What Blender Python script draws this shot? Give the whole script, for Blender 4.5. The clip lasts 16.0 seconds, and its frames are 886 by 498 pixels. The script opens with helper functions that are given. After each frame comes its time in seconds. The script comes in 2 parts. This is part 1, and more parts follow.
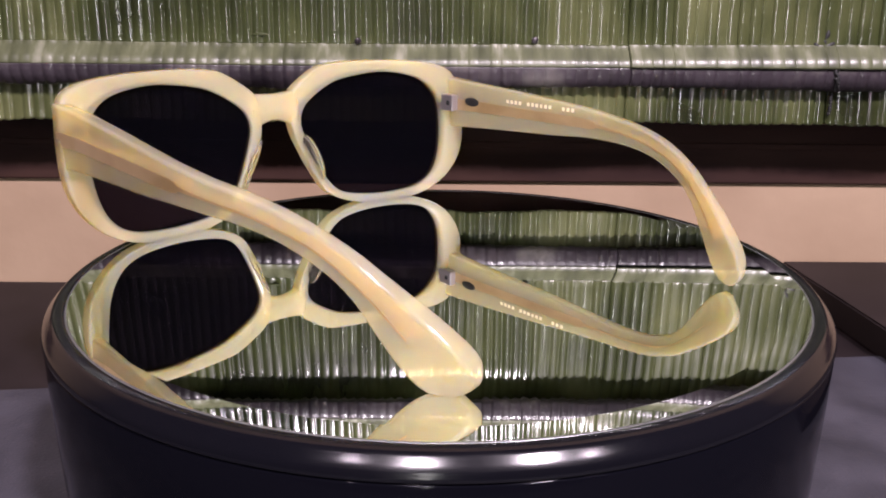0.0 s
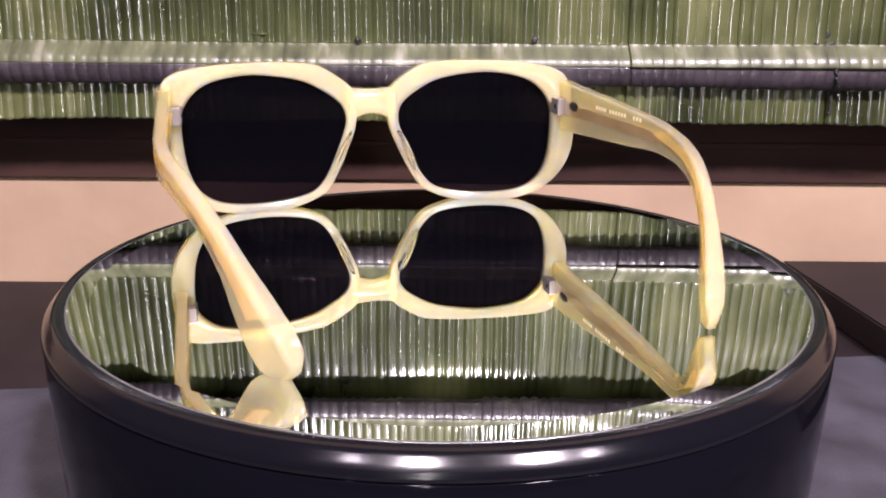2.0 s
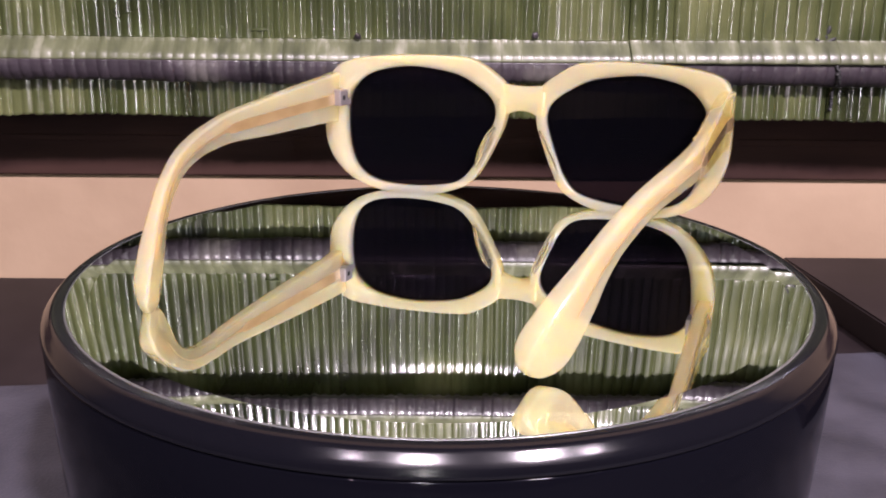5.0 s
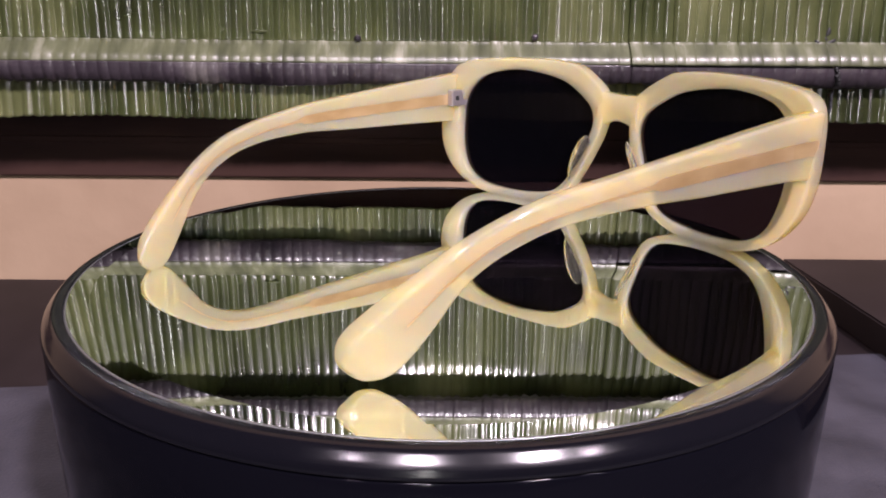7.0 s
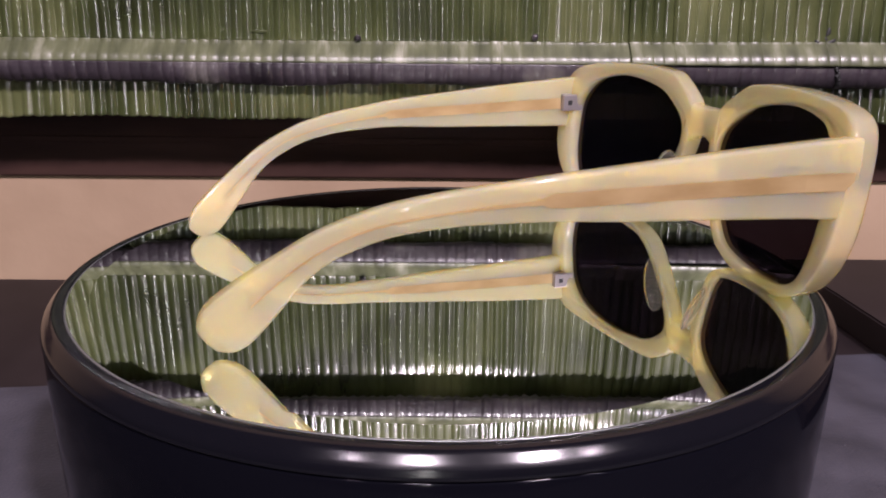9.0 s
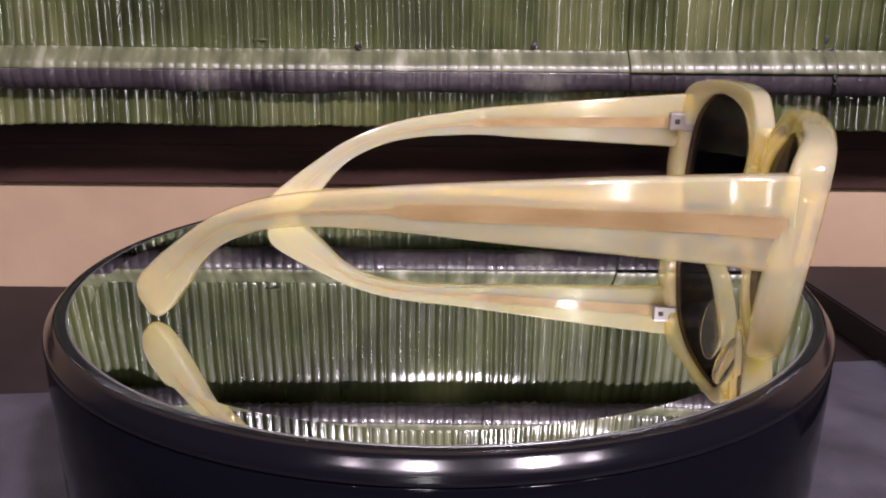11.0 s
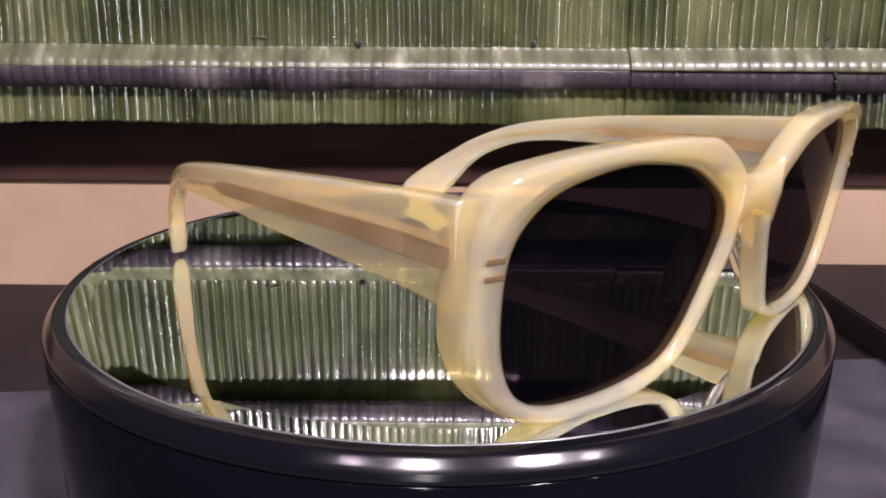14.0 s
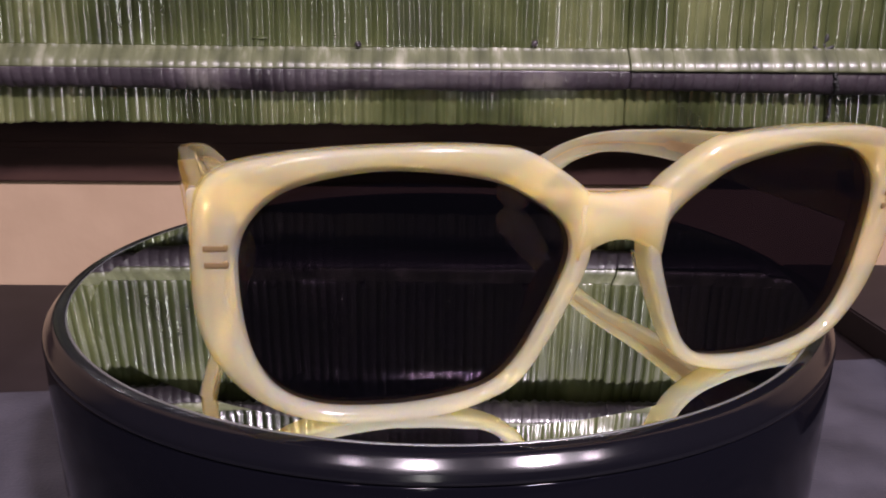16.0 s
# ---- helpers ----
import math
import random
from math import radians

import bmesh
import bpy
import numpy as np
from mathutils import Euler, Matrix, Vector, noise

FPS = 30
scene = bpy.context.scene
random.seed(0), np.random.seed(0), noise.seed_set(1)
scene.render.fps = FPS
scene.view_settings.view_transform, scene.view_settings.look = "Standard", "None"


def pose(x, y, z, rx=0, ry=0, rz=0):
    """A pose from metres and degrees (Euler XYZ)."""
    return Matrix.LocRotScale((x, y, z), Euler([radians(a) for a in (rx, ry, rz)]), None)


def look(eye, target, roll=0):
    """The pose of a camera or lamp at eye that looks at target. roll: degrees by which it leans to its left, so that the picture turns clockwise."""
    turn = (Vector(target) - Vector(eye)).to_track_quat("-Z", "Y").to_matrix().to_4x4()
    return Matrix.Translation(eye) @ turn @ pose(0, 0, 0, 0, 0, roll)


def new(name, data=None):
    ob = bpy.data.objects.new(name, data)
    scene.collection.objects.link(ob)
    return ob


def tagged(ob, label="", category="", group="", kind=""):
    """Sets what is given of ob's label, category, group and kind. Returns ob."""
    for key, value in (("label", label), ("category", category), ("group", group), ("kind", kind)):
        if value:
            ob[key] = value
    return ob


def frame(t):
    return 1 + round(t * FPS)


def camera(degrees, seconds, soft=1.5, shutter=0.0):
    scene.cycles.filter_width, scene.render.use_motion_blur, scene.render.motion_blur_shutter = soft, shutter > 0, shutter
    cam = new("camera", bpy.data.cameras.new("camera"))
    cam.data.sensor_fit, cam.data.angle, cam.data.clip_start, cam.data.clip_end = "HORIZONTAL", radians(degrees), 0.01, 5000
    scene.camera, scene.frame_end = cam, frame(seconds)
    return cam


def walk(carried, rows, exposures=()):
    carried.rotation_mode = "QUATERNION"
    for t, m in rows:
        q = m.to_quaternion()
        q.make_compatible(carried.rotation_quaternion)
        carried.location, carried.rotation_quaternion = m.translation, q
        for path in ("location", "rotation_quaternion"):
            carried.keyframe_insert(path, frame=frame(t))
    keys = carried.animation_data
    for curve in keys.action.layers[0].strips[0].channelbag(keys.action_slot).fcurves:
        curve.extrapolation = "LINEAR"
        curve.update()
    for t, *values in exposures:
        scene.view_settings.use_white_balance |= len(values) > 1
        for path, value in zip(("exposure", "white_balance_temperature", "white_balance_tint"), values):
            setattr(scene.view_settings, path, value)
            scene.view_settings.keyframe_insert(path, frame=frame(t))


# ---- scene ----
FOV = 55.8
EYE_DISTANCE, EYE_HEIGHT = 0.2266, 0.0736
YAW, LEAN = -0.20, 0.48
# seconds, pitch in degrees, millimetres that the hand-held camera drifts back
PITCH = [(0, -16.77, 0.77), (0.5, -16.60, 1.19), (1, -16.40, 1.70), (1.5, -16.77, 0.77), (2, -16.80, 0.68), (2.5, -17.04, 0.09), (3, -17.18, -0.26), (3.5, -17.08, 0.00), (4, -17.04, 0.09), (6.5, -17.04, 0.09), (7, -16.94, 0.34), (7.5, -16.87, 0.51), (8, -17.08, 0.00), (8.5, -16.80, 0.68), (9, -16.94, 0.34), (11.5, -16.40, 1.70), (12, -16.50, 1.45), (12.5, -16.46, 1.53), (13, -16.40, 1.70), (13.5, -16.50, 1.45), (14, -16.60, 1.19), (14.5, -16.46, 1.53), (15, -16.57, 1.28), (15.5, -16.40, 1.70), (16, -16.57, 1.28)]


def camera_pose(pitch, back):
    p, y = radians(pitch), radians(YAW)
    way = Vector((-math.sin(y) * math.cos(p), math.cos(y) * math.cos(p), math.sin(p)))
    eye = Vector((0, -EYE_DISTANCE, EYE_HEIGHT)) - way * back * 0.001
    return look(eye, eye + way, LEAN)


# the phone camera meters again as the pale frame turns: seconds, stops
EXPOSURE = [(0.0, 0.19), (1.0, 0.54), (2.0, 0.64), (3.0, 0.71), (3.5, 0.74), (4.0, 0.69), (6.5, 0.26), (7.0, 0.24), (8.0, 0.24), (9.0, 0.01), (11.5, 0.17), (12.5, 0.39), (13.0, 0.42), (13.5, 0.39), (14.0, 0.29), (14.5, 0.14), (15.0, 0.12), (16.0, 0.11)]


cam = camera(FOV, 16.0, soft=1.9)
walk(cam, [(t, camera_pose(p, b)) for t, p, b in PITCH], exposures=EXPOSURE)

# degrees of the evenly turning plate, seconds first
TURN = [(k * 0.5, 39.35 - 12.5485 * k * 0.5) for k in range(33)]

# ---- light ----
world = bpy.data.worlds.new("room_air")
scene.world = world
world.use_nodes = True
world.node_tree.nodes["Background"].inputs[0].default_value = (0.72, 0.68, 1.0, 1)
world.node_tree.nodes["Background"].inputs[1].default_value = 0.03


def spot_light(name, x, y, z, watts, radius, target=(0, 0.06, 0)):
    data = bpy.data.lights.new(name, "AREA")
    data.shape, data.size, data.energy, data.color = "DISK", radius * 2, watts, (1.0, 0.84, 0.975)
    ob = new(name, data)
    ob.matrix_world = look((x, y, z), target)
    return ob


spot_light("lamp_bulb", -0.089, -0.88, 1.05, 12.5, 0.044)
spot_light("lamp_bulb", 0.483, -0.80, 1.05, 26, 0.060)
spot_light("lamp_bulb", -0.418, -0.83, 1.05, 1.5, 0.022)
spot_light("lamp_bulb", 0.737, -0.71, 1.00, 2.0, 0.028)


def tall_light(x, y, z, width, height, watts):
    """A tall narrow shop light standing behind the camera."""
    data = bpy.data.lights.new("shop_light", "AREA")
    data.shape, data.size, data.size_y, data.energy, data.color = "RECTANGLE", width, height, watts, (1.0, 0.95, 0.95)
    new("shop_light", data).matrix_world = look((x, y, z), (0, 0.1, z - 0.2))


tall_light(-0.08, -1.50, 0.50, 0.035, 1.30, 4.4)


# ---- materials ----
def material(name, color, rough=0.5, metal=0.0, **more):
    m = bpy.data.materials.new(name)
    m.use_nodes = True
    b = m.node_tree.nodes["Principled BSDF"]
    b.inputs["Base Color"].default_value = (*color, 1)
    b.inputs["Roughness"].default_value = rough
    b.inputs["Metallic"].default_value = metal
    for k, v in more.items():
        b.inputs[k.replace("_", " ")].default_value = v
    return m


def noise_node(m, scale, detail=4, stretch=(1, 1, 1)):
    nt = m.node_tree
    co, mp, n = nt.nodes.new("ShaderNodeTexCoord"), nt.nodes.new("ShaderNodeMapping"), nt.nodes.new("ShaderNodeTexNoise")
    mp.inputs["Scale"].default_value = stretch
    n.inputs["Scale"].default_value, n.inputs["Detail"].default_value = scale, detail
    nt.links.new(co.outputs["Object"], mp.inputs[0])
    nt.links.new(mp.outputs[0], n.inputs["Vector"])
    return n


def ramp(m, source, stops):
    r = m.node_tree.nodes.new("ShaderNodeValToRGB")
    r.color_ramp.elements[0].position, r.color_ramp.elements[0].color = stops[0][0], (*stops[0][1], 1)
    r.color_ramp.elements[1].position, r.color_ramp.elements[1].color = stops[-1][0], (*stops[-1][1], 1)
    for p, c in stops[1:-1]:
        r.color_ramp.elements.new(p).color = (*c, 1)
    m.node_tree.links.new(source, r.inputs[0])
    return r


def tint(m, scale, stops, detail=5, stretch=(1, 1, 1)):
    n = noise_node(m, scale, detail, stretch)
    m.node_tree.links.new(ramp(m, n.outputs[0], stops).outputs[0], m.node_tree.nodes["Principled BSDF"].inputs["Base Color"])


def relief(m, scale, strength, depth, detail=6, stretch=(1, 1, 1)):
    n = noise_node(m, scale, detail, stretch)
    b = m.node_tree.nodes.new("ShaderNodeBump")
    b.inputs["Strength"].default_value, b.inputs["Distance"].default_value = strength, depth
    m.node_tree.links.new(n.outputs[0], b.inputs["Height"])
    m.node_tree.links.new(b.outputs[0], m.node_tree.nodes["Principled BSDF"].inputs["Normal"])


def worn(m, scale, low, high):
    n = noise_node(m, scale, 5)
    r = m.node_tree.nodes.new("ShaderNodeMapRange")
    r.inputs["From Min"].default_value, r.inputs["From Max"].default_value = 0.3, 0.7
    r.inputs["To Min"].default_value, r.inputs["To Max"].default_value = low, high
    m.node_tree.links.new(n.outputs[0], r.inputs[0])
    m.node_tree.links.new(r.outputs[0], m.node_tree.nodes["Principled BSDF"].inputs["Roughness"])


PLASTER = material("beige_plaster", (0.5, 0.36, 0.28), 0.8)
tint(PLASTER, 18, [(0.3, (0.31, 0.217, 0.138)), (0.7, (0.38, 0.275, 0.18))])
relief(PLASTER, 60, 0.25, 0.002)
CEILING = material("grey_ceiling", (0.14, 0.13, 0.16), 0.8)
ROOM = material("room_wall", (0.03, 0.025, 0.028), 0.8)
TABLE = material("dark_table_lacquer", (0.012, 0.009, 0.010), 0.55, Specular_IOR_Level=0.25)
tint(TABLE, 30, [(0.3, (0.009, 0.006, 0.007)), (0.7, (0.018, 0.013, 0.014))])
MAT = material("grey_leatherette", (0.07, 0.068, 0.08), 0.55)
tint(MAT, 45, [(0.3, (0.021, 0.021, 0.029)), (0.7, (0.052, 0.051, 0.066))])
relief(MAT, 900, 0.5, 0.0006)
GLAZE = material("green_glaze", (0.1, 0.14, 0.04), 0.42, Specular_IOR_Level=0.15, Coat_Weight=1.0, Coat_Roughness=0.06, Coat_IOR=1.8)
tint(GLAZE, 22, [(0.36, (0.012, 0.015, 0.005)), (0.5, (0.040, 0.050, 0.016)), (0.70, (0.115, 0.125, 0.052))], 6, (1, 1, 0.55))
relief(GLAZE, 300, 0.25, 0.0008, 5, (1, 1, 0.4))
WOOD = material("dark_brown_wood", (0.02, 0.011, 0.010), 0.6, Specular_IOR_Level=0.15)
tint(WOOD, 12, [(0.3, (0.022, 0.011, 0.010)), (0.7, (0.052, 0.027, 0.021))], 6, (1, 6, 8))
# the purple reflection on the lip is painted as its base colour; blisters share it
LIP_GLAZE = material("purple_reflection_glaze", (0.06, 0.045, 0.055), 0.4, Specular_IOR_Level=0.3, Coat_Weight=0.5, Coat_Roughness=0.16, Coat_IOR=1.5)
tint(LIP_GLAZE, 30, [(0.3, (0.012, 0.009, 0.012)), (0.55, (0.042, 0.034, 0.040)), (0.75, (0.17, 0.16, 0.14))], 6)
relief(LIP_GLAZE, 300, 0.4, 0.0006)
# the soft whitish highlight along the roll's top is put into this pale colour
CREST_GLAZE = material("crest_highlight_glaze", (0.3, 0.31, 0.22), 0.5, Specular_IOR_Level=0.3, Coat_Weight=0.35, Coat_Roughness=0.3, Coat_IOR=1.8)
tint(CREST_GLAZE, 40, [(0.3, (0.04, 0.046, 0.02)), (0.55, (0.105, 0.115, 0.06)), (0.75, (0.29, 0.29, 0.22))], 6, (2.5, 1, 0.6))
relief(CREST_GLAZE, 300, 0.3, 0.0005)
LACQUER = material("black_gloss_plastic", (0.003, 0.003, 0.005), 0.06, Specular_IOR_Level=0.06)
worn(LACQUER, 60, 0.05, 0.1)
RIM_LACQUER = material("scuffed_black_plastic", (0.004, 0.004, 0.006), 0.2, Specular_IOR_Level=0.32)
worn(RIM_LACQUER, 80, 0.11, 0.17)
SILVER = material("mirror_silvering", (0.91, 0.95, 0.92), 0.01, 1.0)
BRIGHT = material("polished_glass_edge", (0.2, 0.21, 0.21), 0.3, 0.6)
STEEL = material("hinge_steel", (0.36, 0.33, 0.33), 0.35, 0.7)
WIRE = material("core_wire", (0.52, 0.38, 0.22), 0.3, Coat_Weight=1.0, Coat_Roughness=0.06, Coat_IOR=1.6)
tint(WIRE, 160, [(0.3, (0.25, 0.165, 0.07)), (0.7, (0.37, 0.265, 0.13))], 5, (1, 0.4, 1))
RIVET = material("brown_rivet", (0.16, 0.105, 0.045), 0.4, 0.2)
INK = material("pale_print", (0.78, 0.70, 0.50), 0.5)
SPECK = material("dark_dirt", (0.012, 0.012, 0.012), 0.6)

ACETATE = material("pale_yellow_acetate", (1.0, 0.82, 0.54), 0.10, Coat_Weight=1.0, Coat_Roughness=0.06, Coat_IOR=1.7, IOR=1.49,
                   Subsurface_Weight=1.0, Subsurface_Radius=(1.0, 0.78, 0.40), Subsurface_Scale=0.008, Transmission_Weight=0.10)
tint(ACETATE, 70, [(0.3, (0.84, 0.765, 0.52)), (0.7, (0.86, 0.81, 0.62))])
worn(ACETATE, 120, 0.08, 0.15)
nt = ACETATE.node_tree
see, milky = nt.nodes.new("ShaderNodeBsdfTransparent"), nt.nodes.new("ShaderNodeMixShader")
see.inputs[0].default_value = (1.0, 0.92, 0.58, 1)
milky.inputs[0].default_value = 0.34
nt.links.new(see.outputs[0], milky.inputs[1])
nt.links.new(nt.nodes["Principled BSDF"].outputs[0], milky.inputs[2])
nt.links.new(milky.outputs[0], nt.nodes["Material Output"].inputs[0])

CLEAR = material("clear_acetate", (0.98, 0.95, 0.86), 0.03, Transmission_Weight=0.97, IOR=1.45)
LENS = bpy.data.materials.new("smoke_lens")
LENS.use_nodes = True
nt = LENS.node_tree
nt.nodes.clear()
o = nt.nodes.new("ShaderNodeOutputMaterial")
mix, clear, gloss = (nt.nodes.new("ShaderNode" + k) for k in ("MixShader", "BsdfTransparent", "BsdfPrincipled"))
clear.inputs[0].default_value = (0.36, 0.30, 0.36, 1)
gloss.inputs["Base Color"].default_value = (0.002, 0.002, 0.003, 1)
gloss.inputs["Roughness"].default_value = 0.03
gloss.inputs["Specular IOR Level"].default_value = 0.012
mix.inputs[0].default_value = 0.6
nt.links.new(clear.outputs[0], mix.inputs[1])
nt.links.new(gloss.outputs[0], mix.inputs[2])
nt.links.new(mix.outputs[0], o.inputs[0])


# ---- mesh helpers ----
def part(name, bm, mat, parent=None, label="", smooth=True):
    me = bpy.data.meshes.new(name)
    bmesh.ops.recalc_face_normals(bm, faces=bm.faces)
    bm.to_mesh(me)
    bm.free()
    for p in me.polygons:
        p.use_smooth = smooth
    me.materials.append(mat)
    ob = new(name, me)
    ob.parent = parent
    if label:
        ob["label"] = label
    return ob


def box(size, at=(0, 0, 0), bevel=0.0, bm=None):
    bm = bm or bmesh.new()
    made = bmesh.ops.create_cube(bm, size=1, matrix=Matrix.Translation(at) @ Matrix.Diagonal((*size, 1)))
    if bevel:
        es = list({e for v in made["verts"] for e in v.link_edges})
        bmesh.ops.bevel(bm, geom=es, offset=bevel, segments=3, profile=0.5, affect="EDGES")
    return bm


def lathe(profile, n=160):
    """A closed or open (radius, height) profile turned round z."""
    bm = bmesh.new()
    rings = [[bm.verts.new((r * math.cos(2 * math.pi * i / n), r * math.sin(2 * math.pi * i / n), z)) for i in range(n)] for r, z in profile]
    for a, c in zip(rings, rings[1:]):
        for i in range(n):
            bm.faces.new((a[i], a[(i + 1) % n], c[(i + 1) % n], c[i]))
    for ring, (r, z) in ((rings[0], profile[0]), (rings[-1], profile[-1])):
        if r < 0.002 or ring is rings[-1]:
            bm.faces.new(ring)
    return bm


def spline(points, per=8, closed=True):
    """Catmull-Rom curve through a few control points."""
    pts = [Vector(p) for p in points]
    n, res = len(pts), []
    for i in range(n if closed else n - 1):
        p = [pts[(i + k) % n] if closed else pts[min(max(i + k, 0), n - 1)] for k in (-1, 0, 1, 2)]
        for s in range(per):
            t = s / per
            res.append(0.5 * ((2 * p[1]) + (p[2] - p[0]) * t + (2 * p[0] - 5 * p[1] + 4 * p[2] - p[3]) * t * t + (3 * p[1] - p[0] - 3 * p[2] + p[3]) * t ** 3))
    if not closed:
        res.append(pts[-1])
    return res


def sheet(bm, rows):
    """Quads between equal rows of points."""
    vs = [[bm.verts.new(p) for p in r] for r in rows]
    for a, c in zip(vs, vs[1:]):
        for i in range(len(a) - 1):
            bm.faces.new((a[i], a[i + 1], c[i + 1], c[i]))
    return vs


# ---- the room ----
TABLE_Z, WALL_Y = -0.065, 0.1735
tagged(part("wall_back", box((3.2, 0.1, 2.5), (0, WALL_Y + 0.05, 0.4)), PLASTER, smooth=False), "beige plaster wall behind the display table", "wall", kind="structure")
tagged(part("wall_front", box((3.2, 0.1, 2.5), (0, -2.05, 0.4)), ROOM, smooth=False), "plain room wall", "wall", kind="structure")
for sx in (-1, 1):
    tagged(part("wall_side", box((0.1, 2.2, 2.5), (sx * 1.65, -0.92, 0.4)), ROOM, smooth=False), "plain room wall", "wall", kind="structure")
tagged(part("floor", box((3.2, 2.2, 0.1), (0, -0.92, -0.86)), ROOM, smooth=False), "plain room floor", "floor", kind="structure")
tagged(part("ceiling", box((3.2, 2.2, 0.1), (0, -0.92, 1.7)), CEILING, smooth=False), "white room ceiling", "ceiling", kind="structure")

table = tagged(new("display_table"), "dark lacquered display table against the beige wall", "table")
part("tabletop", box((1.2, 0.6, 0.03), (0, WALL_Y - 0.301, TABLE_Z - 0.015), 0.002), TABLE, table, smooth=False)
for x in (-0.56, 0.56):
    for y in (-0.41, 0.12):
        part("leg", box((0.05, 0.05, 0.72), (x, y, TABLE_Z - 0.39), 0.003), TABLE, table, smooth=False)
mat_sheet = tagged(new("table_mat"), "dark grey grained leatherette mat lying on the table", "mat")
mb = bmesh.new()
lower = [mb.verts.new(p) for p in ((-0.42, 0.020, TABLE_Z), (0.42, 0.109, TABLE_Z), (0.42, -0.4, TABLE_Z), (-0.42, -0.4, TABLE_Z))]
mb.faces.new(lower)
up = bmesh.ops.extrude_face_region(mb, geom=mb.faces[:])
bmesh.ops.translate(mb, vec=(0, 0, 0.0015), verts=[v for v in up["geom"] if isinstance(v, bmesh.types.BMVert)])
part("sheet", mb, MAT, mat_sheet, smooth=False)

slab = tagged(new("black_slab"), "flat black slab lying on the table by the wall", "slab")
sb = bmesh.new()
low = [sb.verts.new(p) for p in ((0.171, 0.172, TABLE_Z), (0.42, 0.172, TABLE_Z), (0.42, -0.02, TABLE_Z), (0.186, -0.02, TABLE_Z))]
sb.faces.new(low)
up = bmesh.ops.extrude_face_region(sb, geom=sb.faces[:])
bmesh.ops.translate(sb, vec=(0, 0, 0.0135), verts=[v for v in up["geom"] if isinstance(v, bmesh.types.BMVert)])
bmesh.ops.bevel(sb, geom=sb.edges[:], offset=0.0008, segments=2, affect="EDGES")
part("body", sb, TABLE, slab, smooth=False)

# ---- the ribbed green panel on the wall ----
PITCH_X = 0.0047


def fade(j):
    """Ribs are weak on the rolled lip, nearly lost on its crest and full on the sheet above."""
    return 0.5 if j < 18 else 0.3 if j < 32 else min(1, 0.3 + 0.07 * (j - 32))


def ribbed_course(name, profile, lip, seed, label, cuts=(0.083, 0.171)):
    """One overlapping course: a (y, z) profile swept along the wall with fluted ribs."""
    random.seed(seed)
    thing = tagged(new(name), label, "wall panel", "courses of the ribbed panel")
    path = spline([(y, z, 0) for y, z in profile], 6, False)
    n = int(0.56 / PITCH_X)
    wob = [random.uniform(-0.0005, 0.0005) for _ in range(n + 2)]
    amp = [random.uniform(0.35, 1.35) for _ in range(n + 2)]
    rows = []
    for j, p in enumerate(path):
        a, c = path[max(j - 1, 0)], path[min(j + 1, len(path) - 1)]
        d = (c - a).normalized()
        nx, nz = -d.y, d.x
        row = []
        for i in range(n):
            for k in range(8):
                s = i + k / 8
                x0 = -0.28 + s * PITCH_X
                h = abs(math.sin(math.pi * k / 8)) ** 0.8 * 0.0011 * amp[i] * (fade(j) if lip == 1 else 1)
                sway = 0.0006 * noise.noise((x0 * 30, p.y * 25, seed)) + wob[i] * math.sin(math.pi * k / 8)
                dent = 0.0013 * noise.noise((x0 * 14, p.y * 40, seed + 3.3))
                edge = lip * 0.0011 * math.sin(math.pi * k / 8) if j == 0 else 0
                edge += 0.0012 * noise.noise((x0 * 22, seed, 1.7)) + 0.0006 * noise.noise((x0 * 90, seed, 4.1)) if j < 8 else 0
                row.append((x0 + sway, p.x + nx * (h + dent), p.y + nz * (h + dent) - edge))
        rows.append(row)
    # the middle piece carries the roll's highlight in its colour
    pieces = [("glazed_sheet", rows, GLAZE)] if lip < 1 else [("rolled_lip", rows[:21], LIP_GLAZE), ("highlit_crest", rows[20:38], CREST_GLAZE), ("glazed_sheet", rows[37:], GLAZE)]
    joints = [0] + [round((x + 0.28) / PITCH_X) * 8 for x in cuts] + [len(rows[0]) - 1]
    for kind, some, mat in pieces:
        for a, c in zip(joints, joints[1:]):
            bm = bmesh.new()
            sheet(bm, [r[a:c + 1] for r in some])
            mod = part(kind, bm, mat, thing).modifiers.new("thickness", "SOLIDIFY")
            mod.thickness, mod.offset = 0.0012, -1
    return thing


ribbed_course("ribbed_panel", [(0.1472, 0.0205), (0.1476, 0.026), (0.1482, 0.033), (0.1492, 0.044), (0.1503, 0.059)], 0.5, 1, "glossy green glazed ribbed panel, lowest strip with ragged lower edge")


def rolled(z):
    return [(0.1470, z + 0.0036), (0.1436, z + 0.0020), (0.1412, z + 0.0050), (0.1406, z + 0.0092), (0.1416, z + 0.0132), (0.1448, z + 0.0166), (0.1474, z + 0.0192),
            (0.1483, z + 0.0220), (0.1487, z + 0.026), (0.1496, z + 0.038), (0.1507, z + 0.053), (0.1518, z + 0.067), (0.1529, z + 0.081), (0.1537, z + 0.091)]


for k in range(3):
    ribbed_course("ribbed_panel", rolled(0.0345 + 0.079 * k), 1.0, 2 + k, "glossy green glazed ribbed panel with a rolled purplish lower lip")


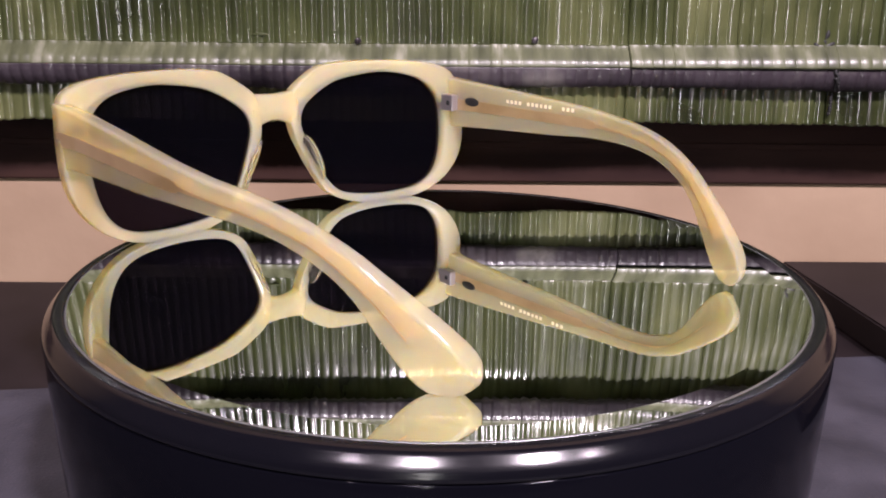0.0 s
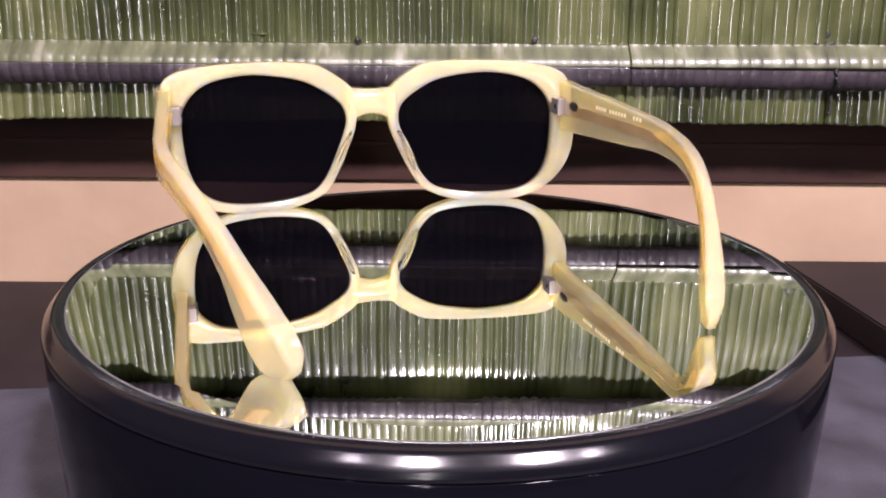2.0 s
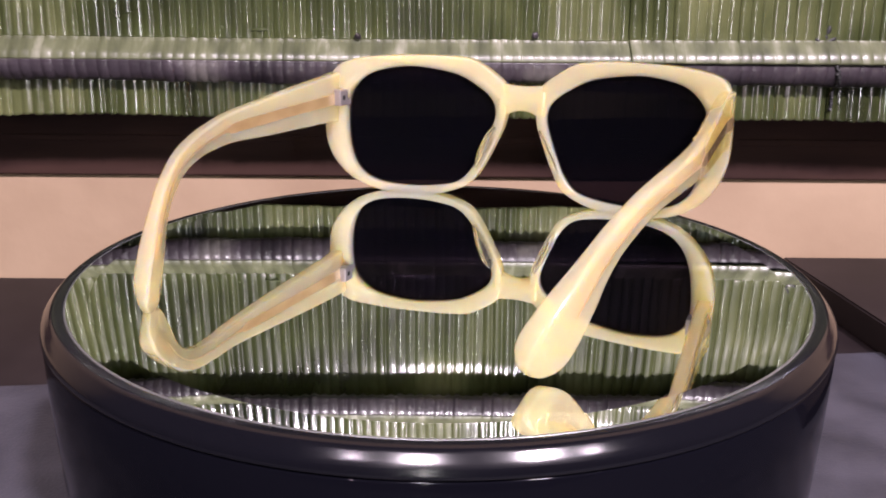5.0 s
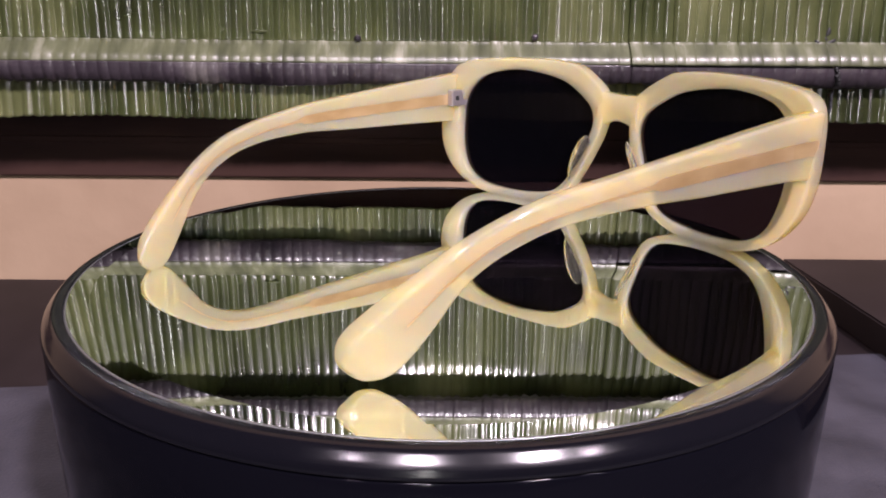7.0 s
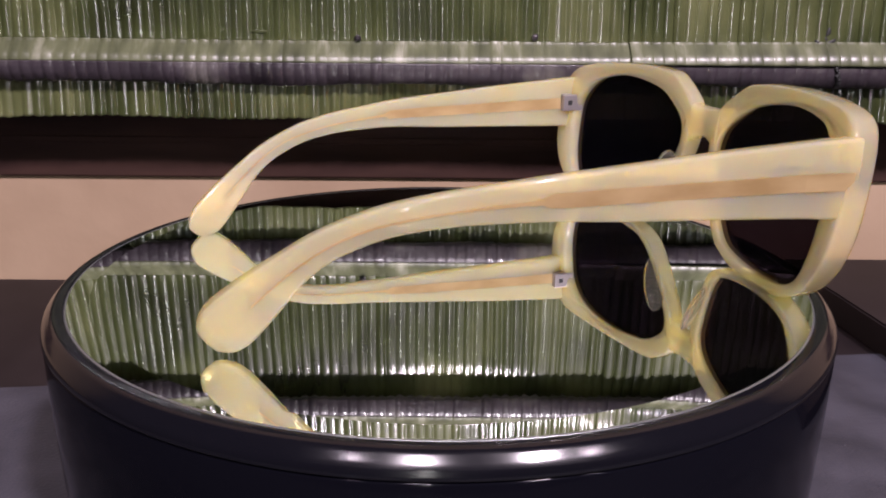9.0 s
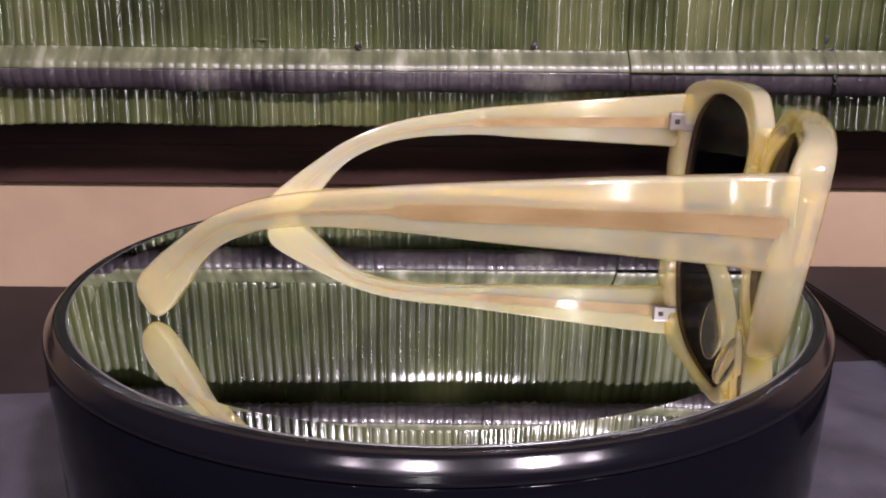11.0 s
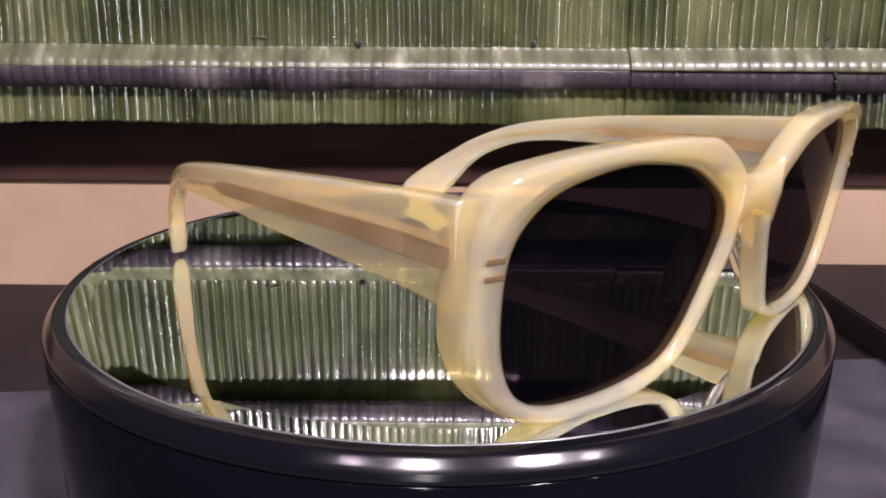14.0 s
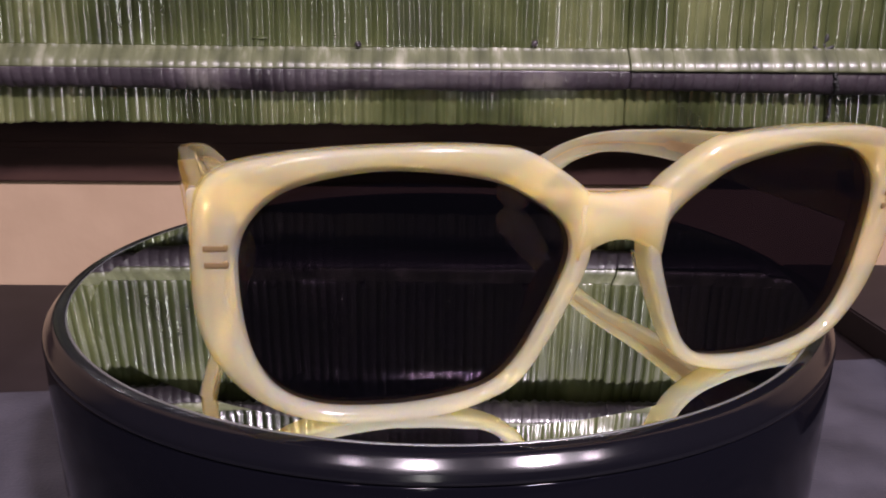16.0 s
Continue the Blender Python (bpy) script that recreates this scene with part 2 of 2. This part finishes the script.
def blob(bm, x, y, z, sx, sy, sz, turn=0):
    made = bmesh.ops.create_icosphere(bm, subdivisions=2, radius=1)
    bmesh.ops.transform(bm, matrix=pose(x, y, z, 0, turn, 0) @ Matrix.Diagonal((sx, sy, sz, 1)), verts=made["verts"])
    for v in made["verts"]:
        v.co += Vector(noise.noise_vector(v.co * 700)) * 0.35 * min(sx, sz)


def lip_y(z):
    """How far out the lowest rolled lip stands at a height."""
    line = [(c, a) for a, c in rolled(0.0345)[1:]]
    for (z0, y0), (z1, y1) in zip(line, line[1:]):
        if z0 <= z <= z1:
            return y0 + (y1 - y0) * (z - z0) / (z1 - z0)
    return 0.1470


crack = tagged(new("dark_crack"), "dark branching crack across the panel's rolled lip", "crack")
random.seed(12)
cb = bmesh.new()
for k in range(26):
    z = 0.0560 - 0.0195 * k / 25
    x = 0.1660 + 0.0062 * (k / 25) ** 0.8 + random.uniform(-0.0004, 0.0004)
    blob(cb, x, lip_y(z) - 0.0012, z, random.uniform(0.0008, 0.0015), 0.0010, 0.0009)
for k in range(9):
    blob(cb, 0.1722 + random.uniform(-0.0003, 0.0003), 0.1456, 0.0352 - 0.0012 * k, 0.0008, 0.0009, 0.0010)
for dx, z, w, h, t in ((-0.0012, 0.0563, 0.0026, 0.0016, 20), (0.0022, 0.0552, 0.0022, 0.0009, -15), (-0.0030, 0.0548, 0.0016, 0.0007, 35), (0.0008, 0.0590, 0.0010, 0.0020, 10)):
    blob(cb, 0.1664 + dx, lip_y(z) - 0.0016, z, w * 1.3, 0.0010, h * 1.3, t)
part("crack_line", cb, SPECK, crack)
for x, z in ((-0.0365, 0.0552), (0.1655, 0.0588), (0.0405, 0.0562)):
    db = bmesh.new()
    blob(db, x, lip_y(z) - 0.0014, z, 0.0016, 0.0010, 0.0015)
    tagged(part("glaze_blister", db, LIP_GLAZE), "small dark blister in the green glaze", "blister", "blisters in the glaze")
for x, y, z, w, h in ((-0.0745, 0.1432, 0.0445, 0.0018, 0.0030), (-0.0790, 0.1488, 0.0575, 0.0042, 0.0008), (0.0835, 0.1428, 0.0460, 0.0012, 0.0040), (0.1450, 0.1445, 0.0370, 0.0028, 0.0014)):
    db = bmesh.new()
    blob(db, x, y, z, w, 0.0010, h)
    tagged(part("glaze_drip", db, GLAZE), "glossy green drip of glaze on the panel", "drip", "drips of glaze")
rail = tagged(new("wall_rail"), "dark brown wooden rail on the wall beneath the ribbed panel", "rail")
rb = bmesh.new()
profile = [(0.1735, -0.0122), (0.1722, -0.0122), (0.1716, -0.0119), (0.1713, -0.0112), (0.1713, 0.028), (0.1735, 0.028)]
sheet(rb, [[(x, y, z) for y, z in profile] for x in (-0.45, -0.2, 0.0, 0.2, 0.45)])
part("board", rb, WOOD, rail, smooth=False)
part("bead", box((0.9, 0.0012, 0.0030), (0, 0.1707, 0.0062), 0.0004), WOOD, rail, smooth=False)
batten = tagged(new("panel_batten"), "dark wooden batten that holds the ribbed panel to the wall", "batten")
part("board", box((0.56, 0.016, 0.2), (0, 0.1653, 0.135), 0.001), TABLE, batten, smooth=False)

# ---- the mirror-topped turntable ----
turntable = tagged(new("display_turntable"), "round black glossy display turntable with a mirror top", "turntable")
part("body", lathe([(0.001, -0.063), (0.094, -0.063), (0.0985, -0.0615), (0.1010, -0.0585), (0.1022, -0.054), (0.1032, -0.04), (0.1038, -0.02), (0.1039, -0.0056), (0.1037, -0.0052), (0.1030, -0.0050), (0.099, -0.0050)]), LACQUER, turntable)
part("rubber_foot", lathe([(0.001, TABLE_Z), (0.09, TABLE_Z), (0.09, -0.0625), (0.001, -0.0625)]), TABLE, turntable)
part("rim", lathe([(0.0985, -0.0045), (0.0985, -0.0002), (0.0988, 0.0), (0.0993, 0.0), (0.1004, -0.0001), (0.1011, -0.0003), (0.1015, -0.0006), (0.1018, -0.0009), (0.1027, -0.00188), (0.1035, -0.00275), (0.1039, -0.0034), (0.1041, -0.0043), (0.1041, -0.0046), (0.1039, -0.0048), (0.099, -0.0047)]), RIM_LACQUER, turntable)
part("glass_edge", lathe([(0.0980, -0.0005), (0.0980, -0.0001), (0.0983, -0.0001), (0.0985, -0.0004), (0.0985, -0.004)]), BRIGHT, turntable)
mirror = part("mirror_top", lathe([(0.0981, -0.003), (0.0981, -0.00012), (0.0928, 0.0), (0.06, 0.0), (0.02, 0.0)]), SILVER, turntable, "round mirror with a narrow bevelled edge")
for p in mirror.data.polygons:
    p.use_smooth = False

# ---- the sunglasses, front towards +y ----
glasses = tagged(new("sunglasses"), "pale yellow translucent acetate sunglasses with dark smoke lenses", "sunglasses")
OUTER = [(5.4, 35), (6.6, 42), (12.3, 46.9), (18.4, 50.4), (22.5, 51.2), (29.8, 51.8), (40.5, 51.9), (53.7, 51.3), (64.2, 49.8), (69.4, 47.5), (71.6, 43.6), (72.6, 37), (73.0, 26), (71.8, 18.5), (68.8, 12.2), (63.4, 6.4), (55.7, 2.4), (44.7, 0.3), (32.2, 0.6), (22.6, 3.2), (16.6, 6.8), (12.1, 14.1), (8.8, 21.3), (6.2, 28)]
INNER = [(64.9, 35), (62.2, 40.6), (56.7, 44.9), (47.5, 47.2), (38.1, 47.5), (24.8, 45.3), (16.4, 41.1), (10.9, 36.5), (9.4, 31), (11.3, 24.4), (14.4, 17), (17.6, 10.8), (22.5, 6.2), (31, 4.2), (41.9, 3.6), (53, 4.9), (59.9, 9), (63.5, 16), (65, 25.5)]
MM = 0.001


def loop(ctrl, n=120):
    """Even points round a closed outline, from its uppermost point onwards."""
    raw = spline([(x, z, 0) for x, z in ctrl], 10)
    c = sum(raw, Vector()) / len(raw)
    raw.sort(key=lambda p: math.atan2(p.y - c.y, p.x - c.x))
    angs = [math.atan2(p.y - 26, p.x - 37) for p in raw]
    order = sorted(range(len(raw)), key=lambda i: angs[i])
    raw, angs = [raw[i] for i in order], [angs[i] for i in order]
    res = []
    for k in range(n):
        a = -math.pi + 2 * math.pi * k / n
        j = next((i for i, v in enumerate(angs) if v > a), 0)
        a0, a1 = angs[j - 1], angs[j]
        if a1 <= a0:
            a1 += 2 * math.pi
        aa = a if a >= a0 else a + 2 * math.pi
        res.append(raw[j - 1].lerp(raw[j], min(max((aa - a0) / (a1 - a0), 0), 1)))
    return res


BOW, TILT, FRONT_Y = 0.0017, 0.125, 85.0


def on_front(x, z, depth):
    """A point of the bowed, tilted front: depth in mm forwards of its middle sheet."""
    x, z = 1.033 * x, 25.22 + 1.01 * (z - 26)
    x *= 1 - 0.012 * min(1, x * x / 4900)
    return Vector((x, FRONT_Y - BOW * x * x + TILT * (z - 26) + depth, z)) * MM


def rim_part(sx):
    bm = bmesh.new()
    outer, inner = loop(OUTER), loop(INNER)
    # across the rim: share from outside to inside, depth forwards
    section = [(0.015, -1.9), (0.0, -1.4), (0.0, 1.0), (0.02, 1.7), (0.1, 2.3), (0.2, 2.5), (0.6, 2.5), (0.75, 2.2), (0.93, 1.45), (0.96, 1.1), (0.985, -0.2), (1.0, -1.0), (1.0, -1.6), (0.97, -2.0), (0.9, -2.25), (0.5, -2.4), (0.12, -2.35), (0.05, -2.2)]
    rings = []
    for o, i in zip(outer, inner):
        thick = 1.15 + 0.2 * min(1, max(0, (o.x - 15) / 50))
        ring = []
        for u, d in section:
            p = o.lerp(i, u)
            v = on_front(p.x, p.y, d * thick * (1 + 0.5 * max(0, (o.x - 60) / 13) * (d < 0)))
            v.x *= sx
            v.y += 0.02 * min(0, v.x)
            ring.append(bm.verts.new(v))
        rings.append(ring)
    m = len(section)
    for a, c in zip(rings, rings[1:] + rings[:1]):
        for k in range(m):
            bm.faces.new((a[k], a[(k + 1) % m], c[(k + 1) % m], c[k]))
    return part("rim", bm, ACETATE, glasses)


def lens_part(sx, rim):
    bm = bmesh.new()
    inner = loop(INNER, 80)
    c = Vector((37, 26, 0))
    for d in (0.7, -0.9):
        rings = []
        for s in (1.03, 0.92, 0.84, 0.76, 0.68, 0.6, 0.52, 0.44, 0.36, 0.28, 0.2, 0.12, 0.05):
            ring = []
            for p in inner:
                q = c.lerp(p, s)
                v = on_front(q.x, q.y, d + 0.25 * (1 - s * s))
                v.x *= sx
                v.y += 0.02 * min(0, v.x)
                ring.append(bm.verts.new(v))
            rings.append(ring)
        for a, e in zip(rings, rings[1:]):
            for k in range(len(a)):
                bm.faces.new((a[k], a[(k + 1) % len(a)], e[(k + 1) % len(a)], e[k]))
        bm.faces.new(rings[-1])
    return part("lens", bm, LENS, glasses, "dark smoke lens")


def bridge_part():
    bm = bmesh.new()
    top = lambda x: 41.9 + 0.012 * x * x
    under = lambda x: 33.2 - 0.055 * x * x
    rows = []
    for k in range(17):
        x = -8.5 + 17 * k / 16
        zt, zb = top(x), under(x)
        sec = [(zt - 0.6, 2.2), (zt, 1.3), (zt, -1.2), (zt - 0.6, -2.1), ((zt + zb) / 2, -2.4), (zb + 0.8, -2.0), (zb, -1.0), (zb, 1.2), (zb + 0.8, 2.2), ((zt + zb) / 2, 2.6)]
        rows.append([on_front(x, z, d * 1.25) for z, d in sec])
    rows = [r + r[:1] for r in rows]
    sheet(bm, rows)
    bmesh.ops.remove_doubles(bm, verts=bm.verts, dist=1e-6)
    bmesh.ops.holes_fill(bm, edges=bm.edges, sides=0)
    return part("bridge", bm, ACETATE, glasses)


def nose_pad(sx):
    bm = bmesh.new()
    bmesh.ops.create_uvsphere(bm, u_segments=20, v_segments=12, radius=1)
    bmesh.ops.transform(bm, matrix=pose(sx * 0.0122, 0.0795, 0.0186, 0, -sx * 24, sx * 18) @ Matrix.Diagonal((0.0011, 0.0036, 0.0095, 1)), verts=bm.verts)
    return part("nose_pad", bm, CLEAR, glasses, "clear moulded nose pad")


# temple: distance back (y), height of its middle, half width, half thickness
TEMPLE = [(74.2, 35.0, 9.3, 2.5), (72.5, 35.0, 9.3, 2.5), (69, 35.0, 9.1, 2.5), (62, 35.1, 8.6, 2.2), (42, 35.3, 7.4, 2.1), (20, 35.3, 6.0, 2.0), (4, 35.4, 4.8, 1.9), (-8.5, 34.8, 4.0, 1.9), (-19, 33.7, 3.5, 1.9), (-30, 31.3, 3.2, 1.9), (-40.5, 26.7, 3.2, 1.9),
          (-47.5, 21.6, 3.6, 2.0), (-53.5, 15.8, 4.7, 2.4), (-57.6, 11.6, 5.3, 2.6), (-60.6, 8.5, 5.5, 2.6), (-62.7, 6.3, 5.0, 2.4), (-64.2, 4.8, 3.9, 1.7), (-65.0, 4.0, 2.6, 1.2), (-65.3, 3.7, 1.0, 0.5)]


def temple_x(y, inward):
    x = 71.0 + 0.7 * min(1, max(0, (y - 61) / 11)) + (1.4 if inward < 22 else -3.2) * min(1, max(0, (70 - y) / 90))
    return x - inward * max(0, (8 - y) / 72) ** 1.75


def set_back(y, sx):
    """The two temples are not bent quite alike: one ends a little further back."""
    return y + 1.4 + ((-0.6 if sx > 0 else -1.8) - 1.4) * (74 - y) / 139


def temple_part(sx, inward, lift):
    path = [Vector(p) for p in [(a, c, 0) for a, c, _, _ in TEMPLE]]
    size = [Vector((w, t, 0)) for _, _, w, t in TEMPLE]
    path, size = spline(path, 5, False), spline(size, 5, False)
    rows = []
    for j, (p, s) in enumerate(zip(path, size)):
        d = (path[min(j + 1, len(path) - 1)] - path[max(j - 1, 0)]).normalized()
        up = Vector((d.y, -d.x))
        ring, section = [], []
        r = min(1.0, 0.62 * s.y, 0.62 * s.x)
        for su, sw, turn in ((1, 1, 0), (-1, 1, 90), (-1, -1, 180), (1, -1, 270)):
            corner = [(su * (s.x - r) + r * math.cos(radians(turn + e)), sw * (s.y - r) + r * math.sin(radians(turn + e))) for e in (0, 22, 45, 68, 90)]
            section += corner
        for u, w in section:
            y, z = p.x + up.x * u, p.y + up.y * u
            z += lift * min(1, max(0, (66 - y) / 75))
            ring.append(Vector((sx * (temple_x(y, inward) + w), set_back(y, sx), z)) * MM)
        rows.append(ring + ring[:1])
    bm = bmesh.new()
    sheet(bm, rows)
    bmesh.ops.remove_doubles(bm, verts=bm.verts, dist=1e-6)
    bmesh.ops.holes_fill(bm, edges=bm.edges, sides=0)
    return part("temple", bm, ACETATE, glasses)


def half_thickness(y):
    for (y1, _, _, t1), (y0, _, _, t0) in zip(TEMPLE, TEMPLE[1:]):
        if y0 <= y <= y1 and y1 > y0:
            return t0 + (t1 - t0) * (y - y0) / (y1 - y0)
    return TEMPLE[0][3]


def core_part(sx, inward, lift, temple):
    """The flat core strip and the thin wire behind it, showing at both faces of the temple."""
    bm = bmesh.new()
    rows = []
    line = [(73, 34.6, 2.1), (66, 34.7, 2.0), (42, 35.0, 1.75), (20, 35.2, 1.65), (4, 35.2, 1.5), (1, 35.1, 1.1), (-1, 35.0, 0.45), (-12, 34.2, 0.24), (-24, 32.4, 0.22), (-36, 28.9, 0.22), (-46, 22.6, 0.22), (-56, 13.2, 0.22)]
    for y, z, h in spline(line, 4, False):
        z += lift * min(1, max(0, (66 - y) / 75))
        half = half_thickness(y) + 0.04
        ring = [Vector((sx * (temple_x(y, inward) + half * u), set_back(y, sx), z + w)) * MM for u, w in ((1, h), (1, -h), (-1, -h), (-1, h))]
        rows.append(ring + ring[:1])
    sheet(bm, rows)
    bmesh.ops.remove_doubles(bm, verts=bm.verts, dist=1e-6)
    bmesh.ops.holes_fill(bm, edges=bm.edges, sides=0)
    return part("core_wire", bm, WIRE, temple, "tan metal core showing through the temple", smooth=False)


bridge_part()


def temple_print(inward, lift, temple):
    """The pale unreadable print inside one temple, as small bars, and an oval plate."""
    bm = bmesh.new()
    y = 40.0
    for w in (1.6, 1.5, 1.5, 1.6, 0, 1.6, 1.5, 1.6, 1.4, 1.5, 1.6, 0, 0, 1.5, 1.5, 1.5):
        if w:
            box((0.0001, w * 0.8 * MM, 0.0012), ((temple_x(y, inward) - 2.14) * MM, set_back(y, 1) * MM, 0.0383), bm=bm)
        y -= 2.0
    part("print_bars", bm, INK, temple, "pale stamped print", smooth=False)
    bm = bmesh.new()
    bmesh.ops.create_uvsphere(bm, u_segments=20, v_segments=8, radius=1)
    bmesh.ops.transform(bm, matrix=pose((temple_x(57, inward) - 2.1) * MM, 0.0601, 0.0362) @ Matrix.Diagonal((0.0004, 0.0042, 0.0017, 1)), verts=bm.verts)
    part("oval_plate", bm, SPECK, temple, "small dark oval metal plate")


def rivets(sx, rim):
    """Two short rivet bars set in the end of the front."""
    for z in (0.0350, 0.0321):
        bar = box((0.0042, 0.0012, 0.0015), (0, 0, 0), 0.0005)
        at = on_front(69.0, z * 1000 + 0.9, 2.85)
        bmesh.ops.transform(bar, matrix=pose(sx * at.x, at.y - (0.02 * at.x if sx < 0 else 0), at.z, 0, 0, -sx * 12.4), verts=bar.verts)
        part("rivet", bar, RIVET, rim, "short brown rivet bar", smooth=False)


for sx in (-1, 1):
    inward, lift = (24.6, -2.6) if sx < 0 else (20.2, -0.8)
    rim = rim_part(sx)
    lens_part(sx, rim)
    nose_pad(sx)
    temple = temple_part(sx, inward, lift)
    core_part(sx, inward, lift, temple)
    rivets(sx, rim)
    if sx > 0:
        right_temple = temple
    hinge = part("hinge", box((0.0044, 0.0080, 0.0060), (sx * 0.0685, 0.0720, 0.0352), 0.0005), STEEL, glasses, "small steel hinge", smooth=False)
    part("hinge_pin", box((0.0020, 0.0018, 0.0018), (sx * 0.0671, 0.0706, 0.0352), 0.0003), SPECK, hinge, smooth=False)
temple_print(20.2, -0.8, right_temple)


# ---- what moves ----
def motions():
    rows = [(t, pose(0, 0, 0, 0, 0, a)) for t, a in TURN]
    walk(glasses, [(t, m @ pose(-0.0047, 0.0006, 0)) for t, m in rows])
    walk(mirror, rows)


motions()
